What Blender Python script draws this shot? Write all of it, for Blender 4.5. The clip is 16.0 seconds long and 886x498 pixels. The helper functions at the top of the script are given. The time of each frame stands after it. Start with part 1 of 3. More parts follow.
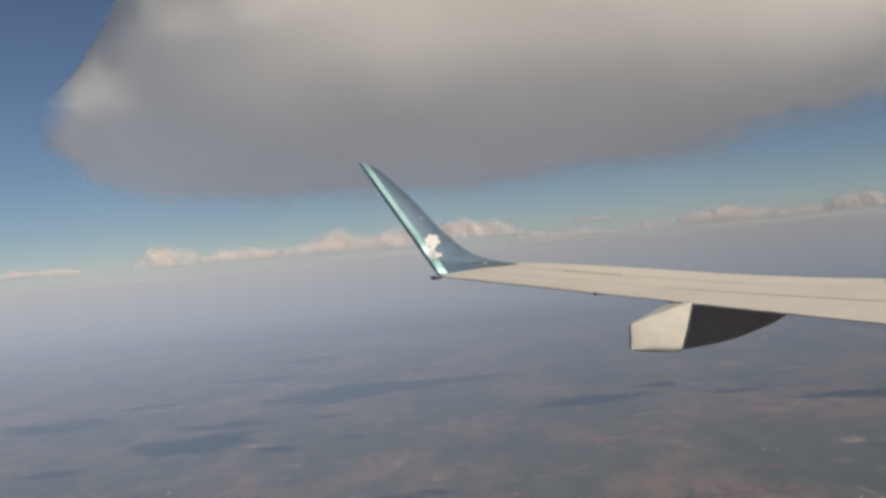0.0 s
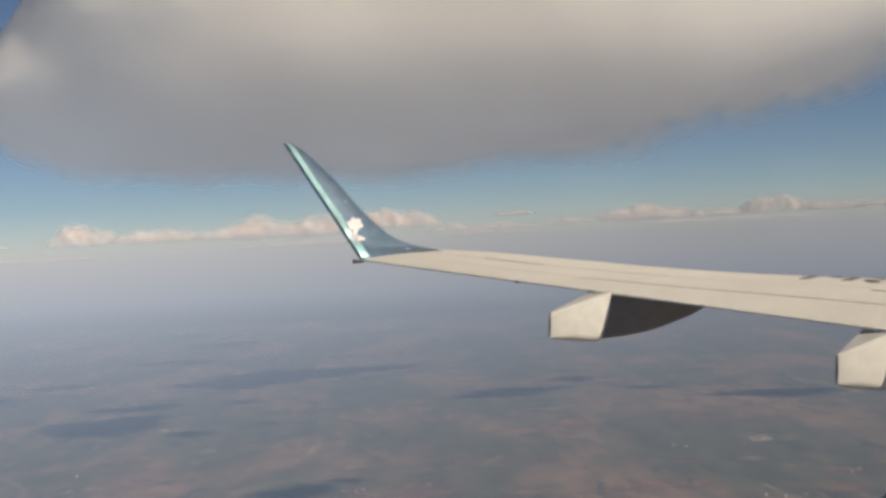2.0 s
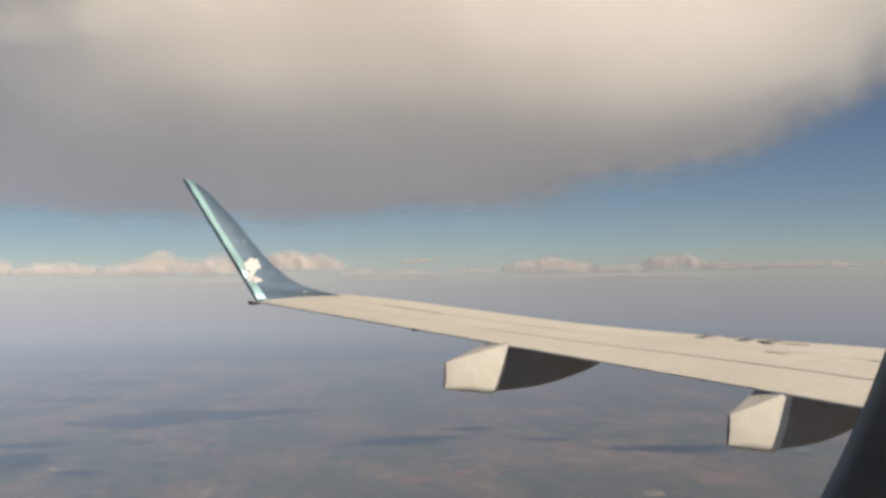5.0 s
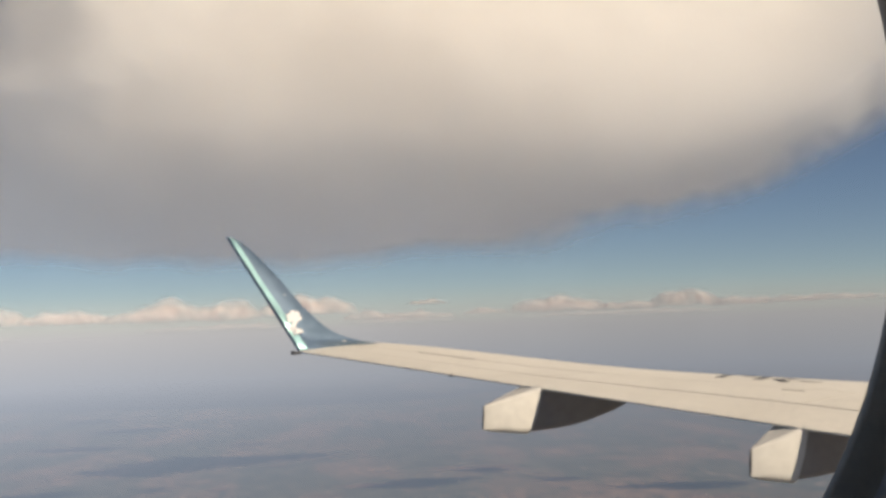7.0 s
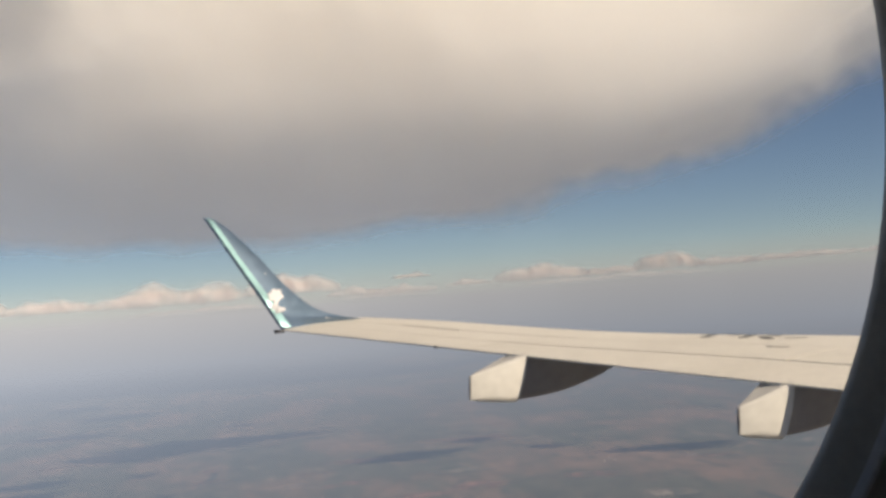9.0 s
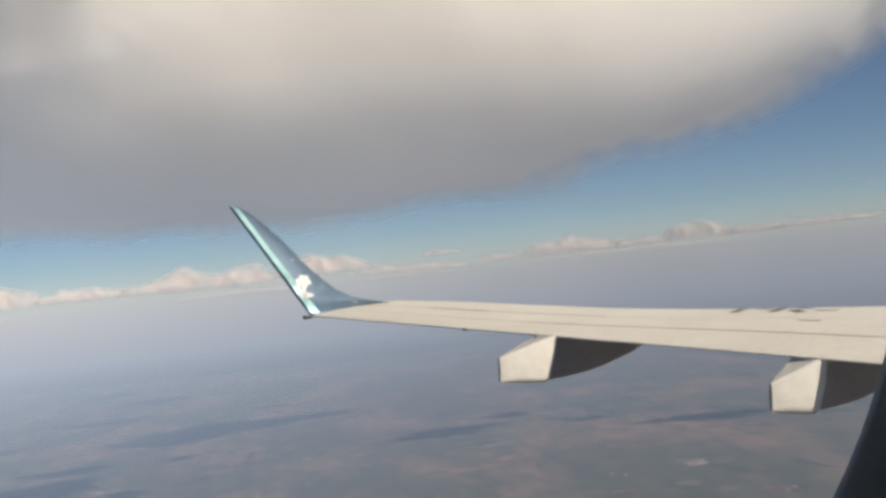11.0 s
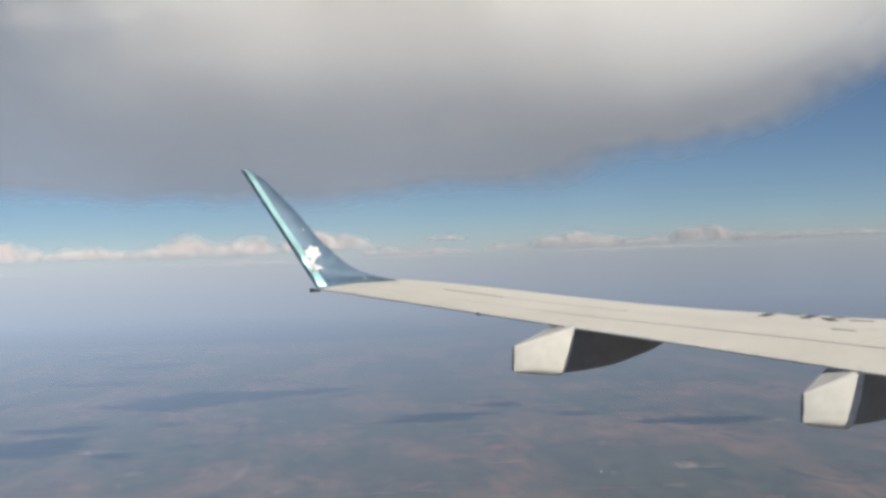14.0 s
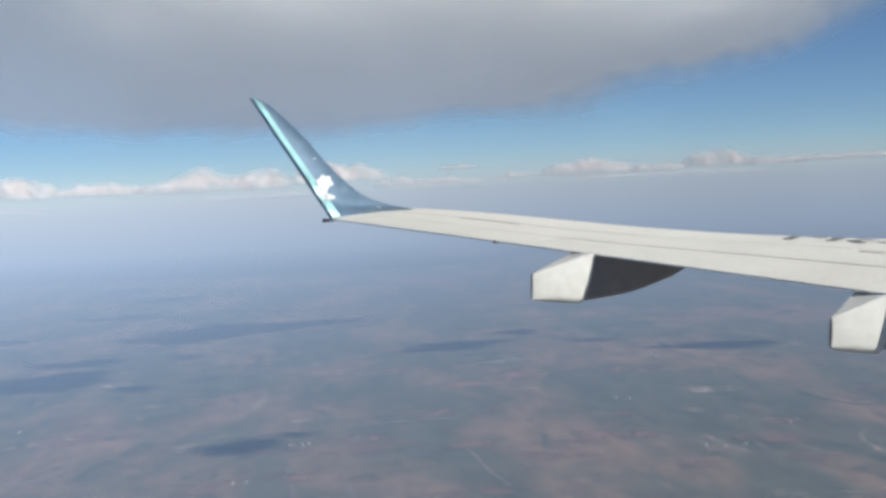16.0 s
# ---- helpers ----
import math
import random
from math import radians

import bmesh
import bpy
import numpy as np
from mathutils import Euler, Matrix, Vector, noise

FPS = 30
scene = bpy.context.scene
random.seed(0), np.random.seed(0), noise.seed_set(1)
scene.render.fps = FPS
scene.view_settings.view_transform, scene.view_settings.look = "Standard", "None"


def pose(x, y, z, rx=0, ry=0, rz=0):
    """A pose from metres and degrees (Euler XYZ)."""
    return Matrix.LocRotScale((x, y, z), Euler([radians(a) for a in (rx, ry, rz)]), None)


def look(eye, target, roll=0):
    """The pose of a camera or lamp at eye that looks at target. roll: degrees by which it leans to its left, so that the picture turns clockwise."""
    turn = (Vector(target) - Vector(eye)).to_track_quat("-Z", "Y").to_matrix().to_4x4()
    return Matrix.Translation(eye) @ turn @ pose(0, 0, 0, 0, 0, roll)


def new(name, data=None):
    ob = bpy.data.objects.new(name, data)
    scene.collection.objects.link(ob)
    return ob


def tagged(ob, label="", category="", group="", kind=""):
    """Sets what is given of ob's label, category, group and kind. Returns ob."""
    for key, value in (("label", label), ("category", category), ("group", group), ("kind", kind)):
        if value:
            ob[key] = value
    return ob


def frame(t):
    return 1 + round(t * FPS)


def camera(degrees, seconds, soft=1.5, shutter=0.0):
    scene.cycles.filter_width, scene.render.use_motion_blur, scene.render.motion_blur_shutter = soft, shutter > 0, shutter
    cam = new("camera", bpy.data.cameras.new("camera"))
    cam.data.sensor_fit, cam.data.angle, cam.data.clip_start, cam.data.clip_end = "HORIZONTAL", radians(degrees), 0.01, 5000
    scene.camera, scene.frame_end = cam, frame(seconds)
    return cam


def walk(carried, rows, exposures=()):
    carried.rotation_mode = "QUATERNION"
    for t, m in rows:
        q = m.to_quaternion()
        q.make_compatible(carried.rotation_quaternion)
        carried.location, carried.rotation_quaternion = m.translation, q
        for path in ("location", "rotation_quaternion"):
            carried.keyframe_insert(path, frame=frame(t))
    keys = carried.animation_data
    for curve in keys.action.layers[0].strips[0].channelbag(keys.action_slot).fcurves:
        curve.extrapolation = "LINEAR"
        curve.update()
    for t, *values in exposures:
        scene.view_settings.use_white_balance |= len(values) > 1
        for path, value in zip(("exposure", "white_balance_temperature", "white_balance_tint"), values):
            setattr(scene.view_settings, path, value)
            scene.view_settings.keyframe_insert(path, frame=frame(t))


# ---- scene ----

# ================= camera and its walk =================
H = 220.0            # height of the eye over the ground sheet
AIR = pose(0, 0, H, 1.1482, 3.5546, 0.0356)   # the banked axes of the airplane: x ahead, y outboard, z up
cam = camera(39.72, 16.0, soft=3.3)
walk(cam, [
    (0, pose(0.158, 0.047, 220.007, 89.958, 5.090, -21.760)),
    (0.5, pose(0.157, 0.084, 220.037, 89.466, 5.400, -22.263)),
    (1, pose(0.129, 0.073, 220.026, 89.014, 4.540, -23.422)),
    (1.5, pose(0.134, 0.049, 219.995, 89.052, 3.811, -24.347)),
    (2, pose(0.136, 0.055, 219.958, 89.226, 3.136, -25.451)),
    (2.5, pose(0.162, 0.110, 219.906, 89.667, 2.623, -26.479)),
    (3, pose(0.219, 0.142, 219.901, 89.891, 2.394, -27.314)),
    (3.5, pose(0.225, 0.146, 219.936, 90.004, 2.362, -28.129)),
    (4, pose(0.223, 0.142, 219.926, 90.302, 1.797, -28.976)),
    (4.5, pose(0.245, 0.125, 219.947, 90.484, 1.322, -29.530)),
    (5, pose(0.258, 0.163, 219.954, 91.257, 0.792, -29.862)),
    (5.2, pose(0.205, 0.118, 219.964, 91.758, 0.536, -30.115)),
    (6.25, pose(-0.083, -0.153, 220.010, 92.427, 1.549, -29.732)),
    (7.3, pose(-0.361, -0.426, 220.044, 93.256, 2.345, -29.238)),
    (7.5, pose(-0.347, -0.410, 220.047, 92.959, 2.789, -29.357)),
    (8, pose(-0.282, -0.329, 220.031, 92.594, 3.666, -29.982)),
    (8.5, pose(-0.278, -0.333, 220.030, 92.241, 4.160, -30.356)),
    (9, pose(-0.277, -0.333, 220.024, 91.852, 4.533, -30.187)),
    (10.2, pose(-0.253, -0.325, 220.061, 91.293, 5.384, -29.473)),
    (11.3, pose(-0.210, -0.303, 220.078, 90.822, 6.315, -28.727)),
    (11.5, pose(-0.174, -0.271, 220.057, 91.588, 5.915, -28.533)),
    (12, pose(-0.134, -0.213, 220.004, 92.519, 4.519, -28.485)),
    (12.5, pose(-0.045, -0.124, 219.965, 92.689, 3.465, -28.223)),
    (13, pose(-0.006, -0.073, 219.961, 92.618, 3.210, -27.913)),
    (13.5, pose(-0.069, 0.078, 219.991, 91.526, 2.278, -28.438)),
    (14, pose(-0.096, 0.185, 220.035, 90.212, 2.133, -28.618)),
    (14.5, pose(-0.121, 0.305, 220.074, 88.982, 2.790, -28.984)),
    (15, pose(-0.035, 0.384, 220.042, 87.946, 3.224, -28.657)),
    (15.5, pose(0.025, 0.453, 220.012, 87.090, 3.035, -28.416)),
    (16, pose(0.005, 0.410, 220.015, 86.948, 3.064, -28.013)),
], exposures=[(0.0, -0.26, 7500, 12), (1.5, -0.12, 7600, 12), (4.0, -0.03, 7850, 12), (7.5, 0.06, 8000, 13), (9.2, 0.06, 7900, 13), (11.3, 0.08, 7300, 11), (13.0, 0.08, 7050, 10), (14.5, 0.13, 6550, 8), (16.0, 0.26, 6200, 7)])

# ================= world, sun =================
SUN = Vector((0.393, -0.757, 0.522)).normalized()     # towards the sun
world = bpy.data.worlds.new("world")
scene.world = world
world.use_nodes = True
wn, wl = world.node_tree.nodes, world.node_tree.links
wn.clear()
sky = wn.new("ShaderNodeTexSky")
sky.sky_type = "NISHITA"
sky.sun_disc = False
sky.sun_elevation = math.asin(SUN.z)
sky.sun_rotation = math.atan2(SUN.x, SUN.y)
sky.altitude = 4000
sky.air_density, sky.dust_density, sky.ozone_density = 0.9, 0.05, 4.0
bg = wn.new("ShaderNodeBackground")
bg.inputs["Strength"].default_value = 0.064
wout = wn.new("ShaderNodeOutputWorld")
wl.new(sky.outputs[0], bg.inputs[0])
wl.new(bg.outputs[0], wout.inputs[0])

sun_data = bpy.data.lights.new("sun", "SUN")
sun_data.energy, sun_data.angle, sun_data.color = 4.5, radians(0.53), (1.0, 0.93, 0.82)
sun = new("sun", sun_data)
sun.matrix_world = look((0, 0, H + 60), Vector((0, 0, H + 60)) - SUN)


# ================= materials =================
def nodes_of(name):
    m = bpy.data.materials.new(name)
    m.use_nodes = True
    n = m.node_tree.nodes
    n.clear()
    return m, n, m.node_tree.links


def paint(name, base, base2, rough=0.45, metal=0.0, scale=3.0, fine=40.0, bump=0.02, coat=0.0, spread=(0.35, 0.7)):
    """Painted or moulded surface: two tones by a broad noise, fine grain in tone, gloss and relief."""
    m, n, l = nodes_of(name)
    out, p = n.new("ShaderNodeOutputMaterial"), n.new("ShaderNodeBsdfPrincipled")
    tc = n.new("ShaderNodeTexCoord")
    a, b = n.new("ShaderNodeTexNoise"), n.new("ShaderNodeTexNoise")
    a.inputs["Scale"].default_value, a.inputs["Detail"].default_value = scale, 6
    b.inputs["Scale"].default_value, b.inputs["Detail"].default_value = fine, 4
    for t in (a, b):
        l.new(tc.outputs["Object"], t.inputs["Vector"])
    r = n.new("ShaderNodeValToRGB")
    r.color_ramp.elements[0].position, r.color_ramp.elements[1].position = spread
    r.color_ramp.elements[0].color, r.color_ramp.elements[1].color = (*base2, 1), (*base, 1)
    l.new(a.outputs["Fac"], r.inputs[0])
    mx = n.new("ShaderNodeMix")
    mx.data_type, mx.blend_type = "RGBA", "MULTIPLY"
    mx.inputs["Factor"].default_value = 0.25
    l.new(r.outputs[0], mx.inputs["A"])
    l.new(b.outputs["Fac"], mx.inputs["B"])
    l.new(mx.outputs["Result"], p.inputs["Base Color"])
    mr = n.new("ShaderNodeMapRange")
    mr.inputs["To Min"].default_value, mr.inputs["To Max"].default_value = max(0.03, rough - 0.08), rough + 0.1
    l.new(b.outputs["Fac"], mr.inputs["Value"])
    l.new(mr.outputs[0], p.inputs["Roughness"])
    p.inputs["Metallic"].default_value = metal
    p.inputs["Coat Weight"].default_value = coat
    p.inputs["Coat Roughness"].default_value = 0.08
    bp = n.new("ShaderNodeBump")
    bp.inputs["Strength"].default_value, bp.inputs["Distance"].default_value = 0.3, bump
    l.new(b.outputs["Fac"], bp.inputs["Height"])
    l.new(bp.outputs[0], p.inputs["Normal"])
    l.new(p.outputs[0], out.inputs[0])
    return m


def mix_rgb(n, l, fac, a, b):
    k = n.new("ShaderNodeMix")
    k.data_type = "RGBA"
    if isinstance(fac, float):
        k.inputs["Factor"].default_value = fac
    else:
        l.new(fac, k.inputs["Factor"])
    for key, v in (("A", a), ("B", b)):
        if isinstance(v, tuple):
            k.inputs[key].default_value = (*v, 1)
        else:
            l.new(v, k.inputs[key])
    return k.outputs["Result"]


def noise_fac(n, l, vec, scale, detail=6, lo=0.4, hi=0.6, rough=0.55, distort=0.0):
    t = n.new("ShaderNodeTexNoise")
    t.inputs["Scale"].default_value, t.inputs["Detail"].default_value = scale, detail
    t.inputs["Roughness"].default_value, t.inputs["Distortion"].default_value = rough, distort
    l.new(vec, t.inputs["Vector"])
    r = n.new("ShaderNodeMapRange")
    r.interpolation_type = "SMOOTHSTEP"
    r.inputs["From Min"].default_value, r.inputs["From Max"].default_value = lo, hi
    l.new(t.outputs["Fac"], r.inputs["Value"])
    return r.outputs[0]


def ground_material():
    """Savanna seen from the air: grey-green bush, bare reddish soil, pale tracks and fields."""
    m, n, l = nodes_of("land")
    out, p = n.new("ShaderNodeOutputMaterial"), n.new("ShaderNodeBsdfPrincipled")
    tc = n.new("ShaderNodeTexCoord")
    turn, mp = n.new("ShaderNodeMapping"), n.new("ShaderNodeMapping")     # the country lies in long strips from south to north
    turn.inputs["Rotation"].default_value = (0, 0, radians(22))
    mp.inputs["Scale"].default_value = (1.0, 0.42, 1.0)
    l.new(tc.outputs["Object"], turn.inputs["Vector"])
    l.new(turn.outputs[0], mp.inputs["Vector"])
    v = mp.outputs[0]
    bush = mix_rgb(n, l, noise_fac(n, l, v, 0.0318, 8, 0.35, 0.65), (0.094, 0.092, 0.061), (0.130, 0.123, 0.085))
    soil = mix_rgb(n, l, noise_fac(n, l, v, 0.0477, 8, 0.35, 0.65), (0.19, 0.130, 0.088), (0.275, 0.180, 0.125))
    c = mix_rgb(n, l, noise_fac(n, l, v, 0.0075, 7, 0.43, 0.63, 0.6, 0.3), bush, soil)
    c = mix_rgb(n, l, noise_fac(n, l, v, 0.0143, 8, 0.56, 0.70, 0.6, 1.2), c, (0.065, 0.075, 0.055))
    pale = noise_fac(n, l, v, 0.0175, 7, 0.62, 0.72, 0.6, 1.5)
    c = mix_rgb(n, l, pale, c, (0.34, 0.26, 0.19))
    c = mix_rgb(n, l, noise_fac(n, l, v, 0.055, 3, 0.58, 0.80, 0.5, 0.5), c, (0.24, 0.17, 0.13))
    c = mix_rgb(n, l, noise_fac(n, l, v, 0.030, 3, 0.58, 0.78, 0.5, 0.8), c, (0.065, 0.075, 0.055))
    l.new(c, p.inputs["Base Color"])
    p.inputs["Roughness"].default_value = 0.95
    p.inputs["Specular IOR Level"].default_value = 0.1
    l.new(p.outputs[0], out.inputs[0])
    return m


# colours of the air's haze, given off by the sheet itself
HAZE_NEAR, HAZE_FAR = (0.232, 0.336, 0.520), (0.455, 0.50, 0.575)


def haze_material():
    """A glowing veil that paints the milky air over the land: thin near by, thick far off, thinning out again just over
    the horizon.
    """
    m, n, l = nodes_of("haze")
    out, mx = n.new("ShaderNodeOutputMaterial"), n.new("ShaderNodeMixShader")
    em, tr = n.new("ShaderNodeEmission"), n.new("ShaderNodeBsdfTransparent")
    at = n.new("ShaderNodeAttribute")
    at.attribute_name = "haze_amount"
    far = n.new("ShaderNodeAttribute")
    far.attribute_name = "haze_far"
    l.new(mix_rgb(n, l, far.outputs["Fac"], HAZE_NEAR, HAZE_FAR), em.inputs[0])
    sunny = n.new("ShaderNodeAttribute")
    sunny.attribute_name = "haze_glow"
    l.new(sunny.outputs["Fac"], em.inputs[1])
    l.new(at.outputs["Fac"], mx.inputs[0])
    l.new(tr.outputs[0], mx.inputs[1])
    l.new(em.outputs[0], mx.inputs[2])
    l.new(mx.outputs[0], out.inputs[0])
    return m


def cloud_material(name, color, depth, scale, rim=0.6):
    """Cloud: light goes in and comes out some way off, so that its shading is soft. Its rim, where little cloud covers the sky, is thin and torn."""
    m, n, l = nodes_of(name)
    out, p = n.new("ShaderNodeOutputMaterial"), n.new("ShaderNodeBsdfPrincipled")
    tc = n.new("ShaderNodeTexCoord")
    tone = noise_fac(n, l, tc.outputs["Object"], scale * 0.6, 4, 0.3, 0.7)
    l.new(mix_rgb(n, l, tone, tuple(0.93 * c for c in color), color), p.inputs["Base Color"])
    p.inputs["Roughness"].default_value = 1.0
    p.inputs["Specular IOR Level"].default_value = 0.0
    p.inputs["Subsurface Weight"].default_value = 1.0
    p.inputs["Subsurface Radius"].default_value = (1.0, 1.0, 1.0)
    p.inputs["Subsurface Scale"].default_value = depth
    if rim > 0:
        at = n.new("ShaderNodeAttribute")
        at.attribute_name = "cover"
        r = n.new("ShaderNodeMapRange")
        r.interpolation_type = "SMOOTHSTEP"
        # the rim breaks up into finer shreds where it is neither thick nor gone
        shred = noise_fac(n, l, tc.outputs["Object"], scale * 1.3, 4, 0.25, 0.75, 0.5, 0.2)
        thin = n.new("ShaderNodeMath")
        thin.operation = "MULTIPLY_ADD"
        l.new(shred, thin.inputs[0])
        thin.inputs[1].default_value, thin.inputs[2].default_value = rim, 1.02 - rim / 2
        k = n.new("ShaderNodeMath")
        k.operation = "MULTIPLY"
        l.new(at.outputs["Fac"], k.inputs[0])
        l.new(thin.outputs[0], k.inputs[1])
        l.new(k.outputs[0], r.inputs["Value"])
        l.new(r.outputs[0], p.inputs["Alpha"])
    l.new(p.outputs[0], out.inputs[0])
    return m


def soil_material(name, a, b):
    """Bare ground seen from the air, ragged and thin towards its rim."""
    m, n, l = nodes_of(name)
    out, p = n.new("ShaderNodeOutputMaterial"), n.new("ShaderNodeBsdfPrincipled")
    tc = n.new("ShaderNodeTexCoord")
    at = n.new("ShaderNodeAttribute")
    at.attribute_name = "cover"
    l.new(mix_rgb(n, l, noise_fac(n, l, tc.outputs["Object"], 0.03, 6, 0.35, 0.65), a, b), p.inputs["Base Color"])
    p.inputs["Roughness"].default_value, p.inputs["Specular IOR Level"].default_value = 0.95, 0.1
    k = n.new("ShaderNodeMath")
    k.operation = "MULTIPLY"
    k.use_clamp = True
    l.new(at.outputs["Fac"], k.inputs[0])
    l.new(noise_fac(n, l, tc.outputs["Object"], 0.045, 5, 0.38, 0.58), k.inputs[1])
    l.new(k.outputs[0], p.inputs["Alpha"])
    l.new(p.outputs[0], out.inputs[0])
    return m


def pane_material():
    m, n, l = nodes_of("acrylic_pane")
    out, mx = n.new("ShaderNodeOutputMaterial"), n.new("ShaderNodeMixShader")
    tr, gl = n.new("ShaderNodeBsdfTransparent"), n.new("ShaderNodeBsdfGlossy")
    gl.inputs["Roughness"].default_value = 0.05
    mx.inputs[0].default_value = 0.02
    l.new(tr.outputs[0], mx.inputs[1])
    l.new(gl.outputs[0], mx.inputs[2])
    l.new(mx.outputs[0], out.inputs[0])
    return m


M_WING = paint("wing_paint", (0.93, 0.90, 0.82), (0.85, 0.82, 0.74), 0.40, 0, 1.3, 18, 0.004, spread=(0.3, 0.65))
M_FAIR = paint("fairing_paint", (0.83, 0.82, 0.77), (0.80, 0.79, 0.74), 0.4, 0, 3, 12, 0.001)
# forward fairing body, set darker than the tail
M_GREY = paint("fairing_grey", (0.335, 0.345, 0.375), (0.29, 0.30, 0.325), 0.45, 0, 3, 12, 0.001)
M_SEAM = paint("seam_shadow_gap", (0.34, 0.32, 0.28), (0.24, 0.22, 0.20), 0.8)
M_BLUE = paint("winglet_blue", (0.19, 0.28, 0.385), (0.155, 0.24, 0.335), 0.36, 0.6, 4, 12, 0.002, coat=0.7)
M_TEAL = paint("winglet_teal", (0.42, 0.71, 0.74), (0.37, 0.66, 0.69), 0.36, 0.6, 4, 12, 0.002, coat=0.7)
M_WHITE = paint("white_decal", (0.93, 0.94, 0.96), (0.90, 0.91, 0.93), 0.30, 0.0, 8, 25, 0.002, coat=0.6)
M_MARK = paint("grey_marking", (0.13, 0.13, 0.13), (0.09, 0.09, 0.09), 0.5)
M_DARK = paint("dark_metal", (0.10, 0.10, 0.11), (0.06, 0.06, 0.07), 0.5, 0.4)
M_REVEAL = paint("window_surround", (0.80, 0.77, 0.70), (0.74, 0.71, 0.65), 0.55, 0, 6, 80, 0.002)
M_RIM = paint("window_rim", (0.84, 0.84, 0.85), (0.78, 0.78, 0.80), 0.3, 0, 6, 80, 0.002)
M_CABIN = paint("cabin_lining", (0.46, 0.45, 0.45), (0.40, 0.39, 0.39), 0.8, 0, 4, 60, 0.002)
M_LAND, M_HAZE_GLOW, M_PANE = ground_material(), haze_material(), pane_material()
M_CLOUD = cloud_material("cloud_body", (0.85, 0.81, 0.765), 1150, 0.003, 0.12)
M_PUFF = cloud_material("small_cloud", (0.71, 0.625, 0.60), 90, 0.01)
M_HIGH = cloud_material("high_cloud", (0.88, 0.86, 0.84), 90, 0.02, 0.0)
M_TOWN = paint("pale_roofs", (0.46, 0.40, 0.35), (0.36, 0.30, 0.26), 0.8, 0, 0.05, 1.0)
M_SOIL, M_FIELD = soil_material("red_soil", (0.36, 0.20, 0.15), (0.27, 0.16, 0.125)), soil_material("dry_field", (0.42, 0.34, 0.26), (0.30, 0.25, 0.19))
M_TRACK = paint("bare_earth_track", (0.25, 0.18, 0.14), (0.17, 0.13, 0.10), 0.95, 0, 0.02, 0.4)


# ================= mesh helpers =================
def part(name, bm, material, parent=None, label="", smooth=True):
    """Links a bmesh as one mesh object, under a thing or part where one is given."""
    me = bpy.data.meshes.new(name)
    bm.to_mesh(me)
    bm.free()
    me.materials.append(material)
    if smooth:
        for f in me.polygons:
            f.use_smooth = True
    ob = new(name, me)
    if parent is not None:
        ob.parent = parent
    if label:
        ob["label"] = label
    return ob


def grid_bm(rows, close_v=False, bm=None):
    """A sheet of quads through rows of points; close_v joins each row's ends."""
    bm = bm or bmesh.new()
    vs = [[bm.verts.new(p) for p in r] for r in rows]
    nu, nv = len(vs), len(vs[0])
    for i in range(nu - 1):
        for j in range(nv if close_v else nv - 1):
            q = (vs[i][j], vs[i][(j + 1) % nv], vs[i + 1][(j + 1) % nv], vs[i + 1][j])
            if len(set(q)) == 4:
                bm.faces.new(q)
    return bm, vs


def lerp(a, b, k):
    return a + (b - a) * k


def curve_at(pts, s):
    """Catmull-Rom through pts (parameter, values...) at s."""
    ts = [p[0] for p in pts]
    s = min(max(s, ts[0]), ts[-1])
    i = max(0, min(len(pts) - 2, sum(1 for t in ts if t <= s) - 1))
    k = (s - ts[i]) / (ts[i + 1] - ts[i])
    p0, p1, p2, p3 = (np.array(pts[max(0, min(len(pts) - 1, j))][1:]) for j in (i - 1, i, i + 1, i + 2))
    return 0.5 * (2 * p1 + (p2 - p0) * k + (2 * p0 - 5 * p1 + 4 * p2 - p3) * k * k + (3 * p1 - p0 - 3 * p2 + p3) * k ** 3)


# ================= land, haze, sky =================
def smooth(a, b, x):
    k = min(1.0, max(0.0, (x - a) / (b - a)))
    return k * k * (3 - 2 * k)


def build_ground():
    bm = bmesh.new()
    rows = []
    for i in range(41):
        r = 12000.0 * (i / 40) ** 2.2 + 0.5
        rows.append([(r * math.cos(a), r * math.sin(a), 0) for a in (2 * math.pi * j / 96 for j in range(96))])
    bm, vs = grid_bm(rows, close_v=True, bm=bm)
    bm.faces.new(vs[0])
    bmesh.ops.recalc_face_normals(bm, faces=bm.faces)
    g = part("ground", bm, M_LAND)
    tagged(g, "hazy grey-green bushland with bare reddish soil far below", "ground", kind="structure")


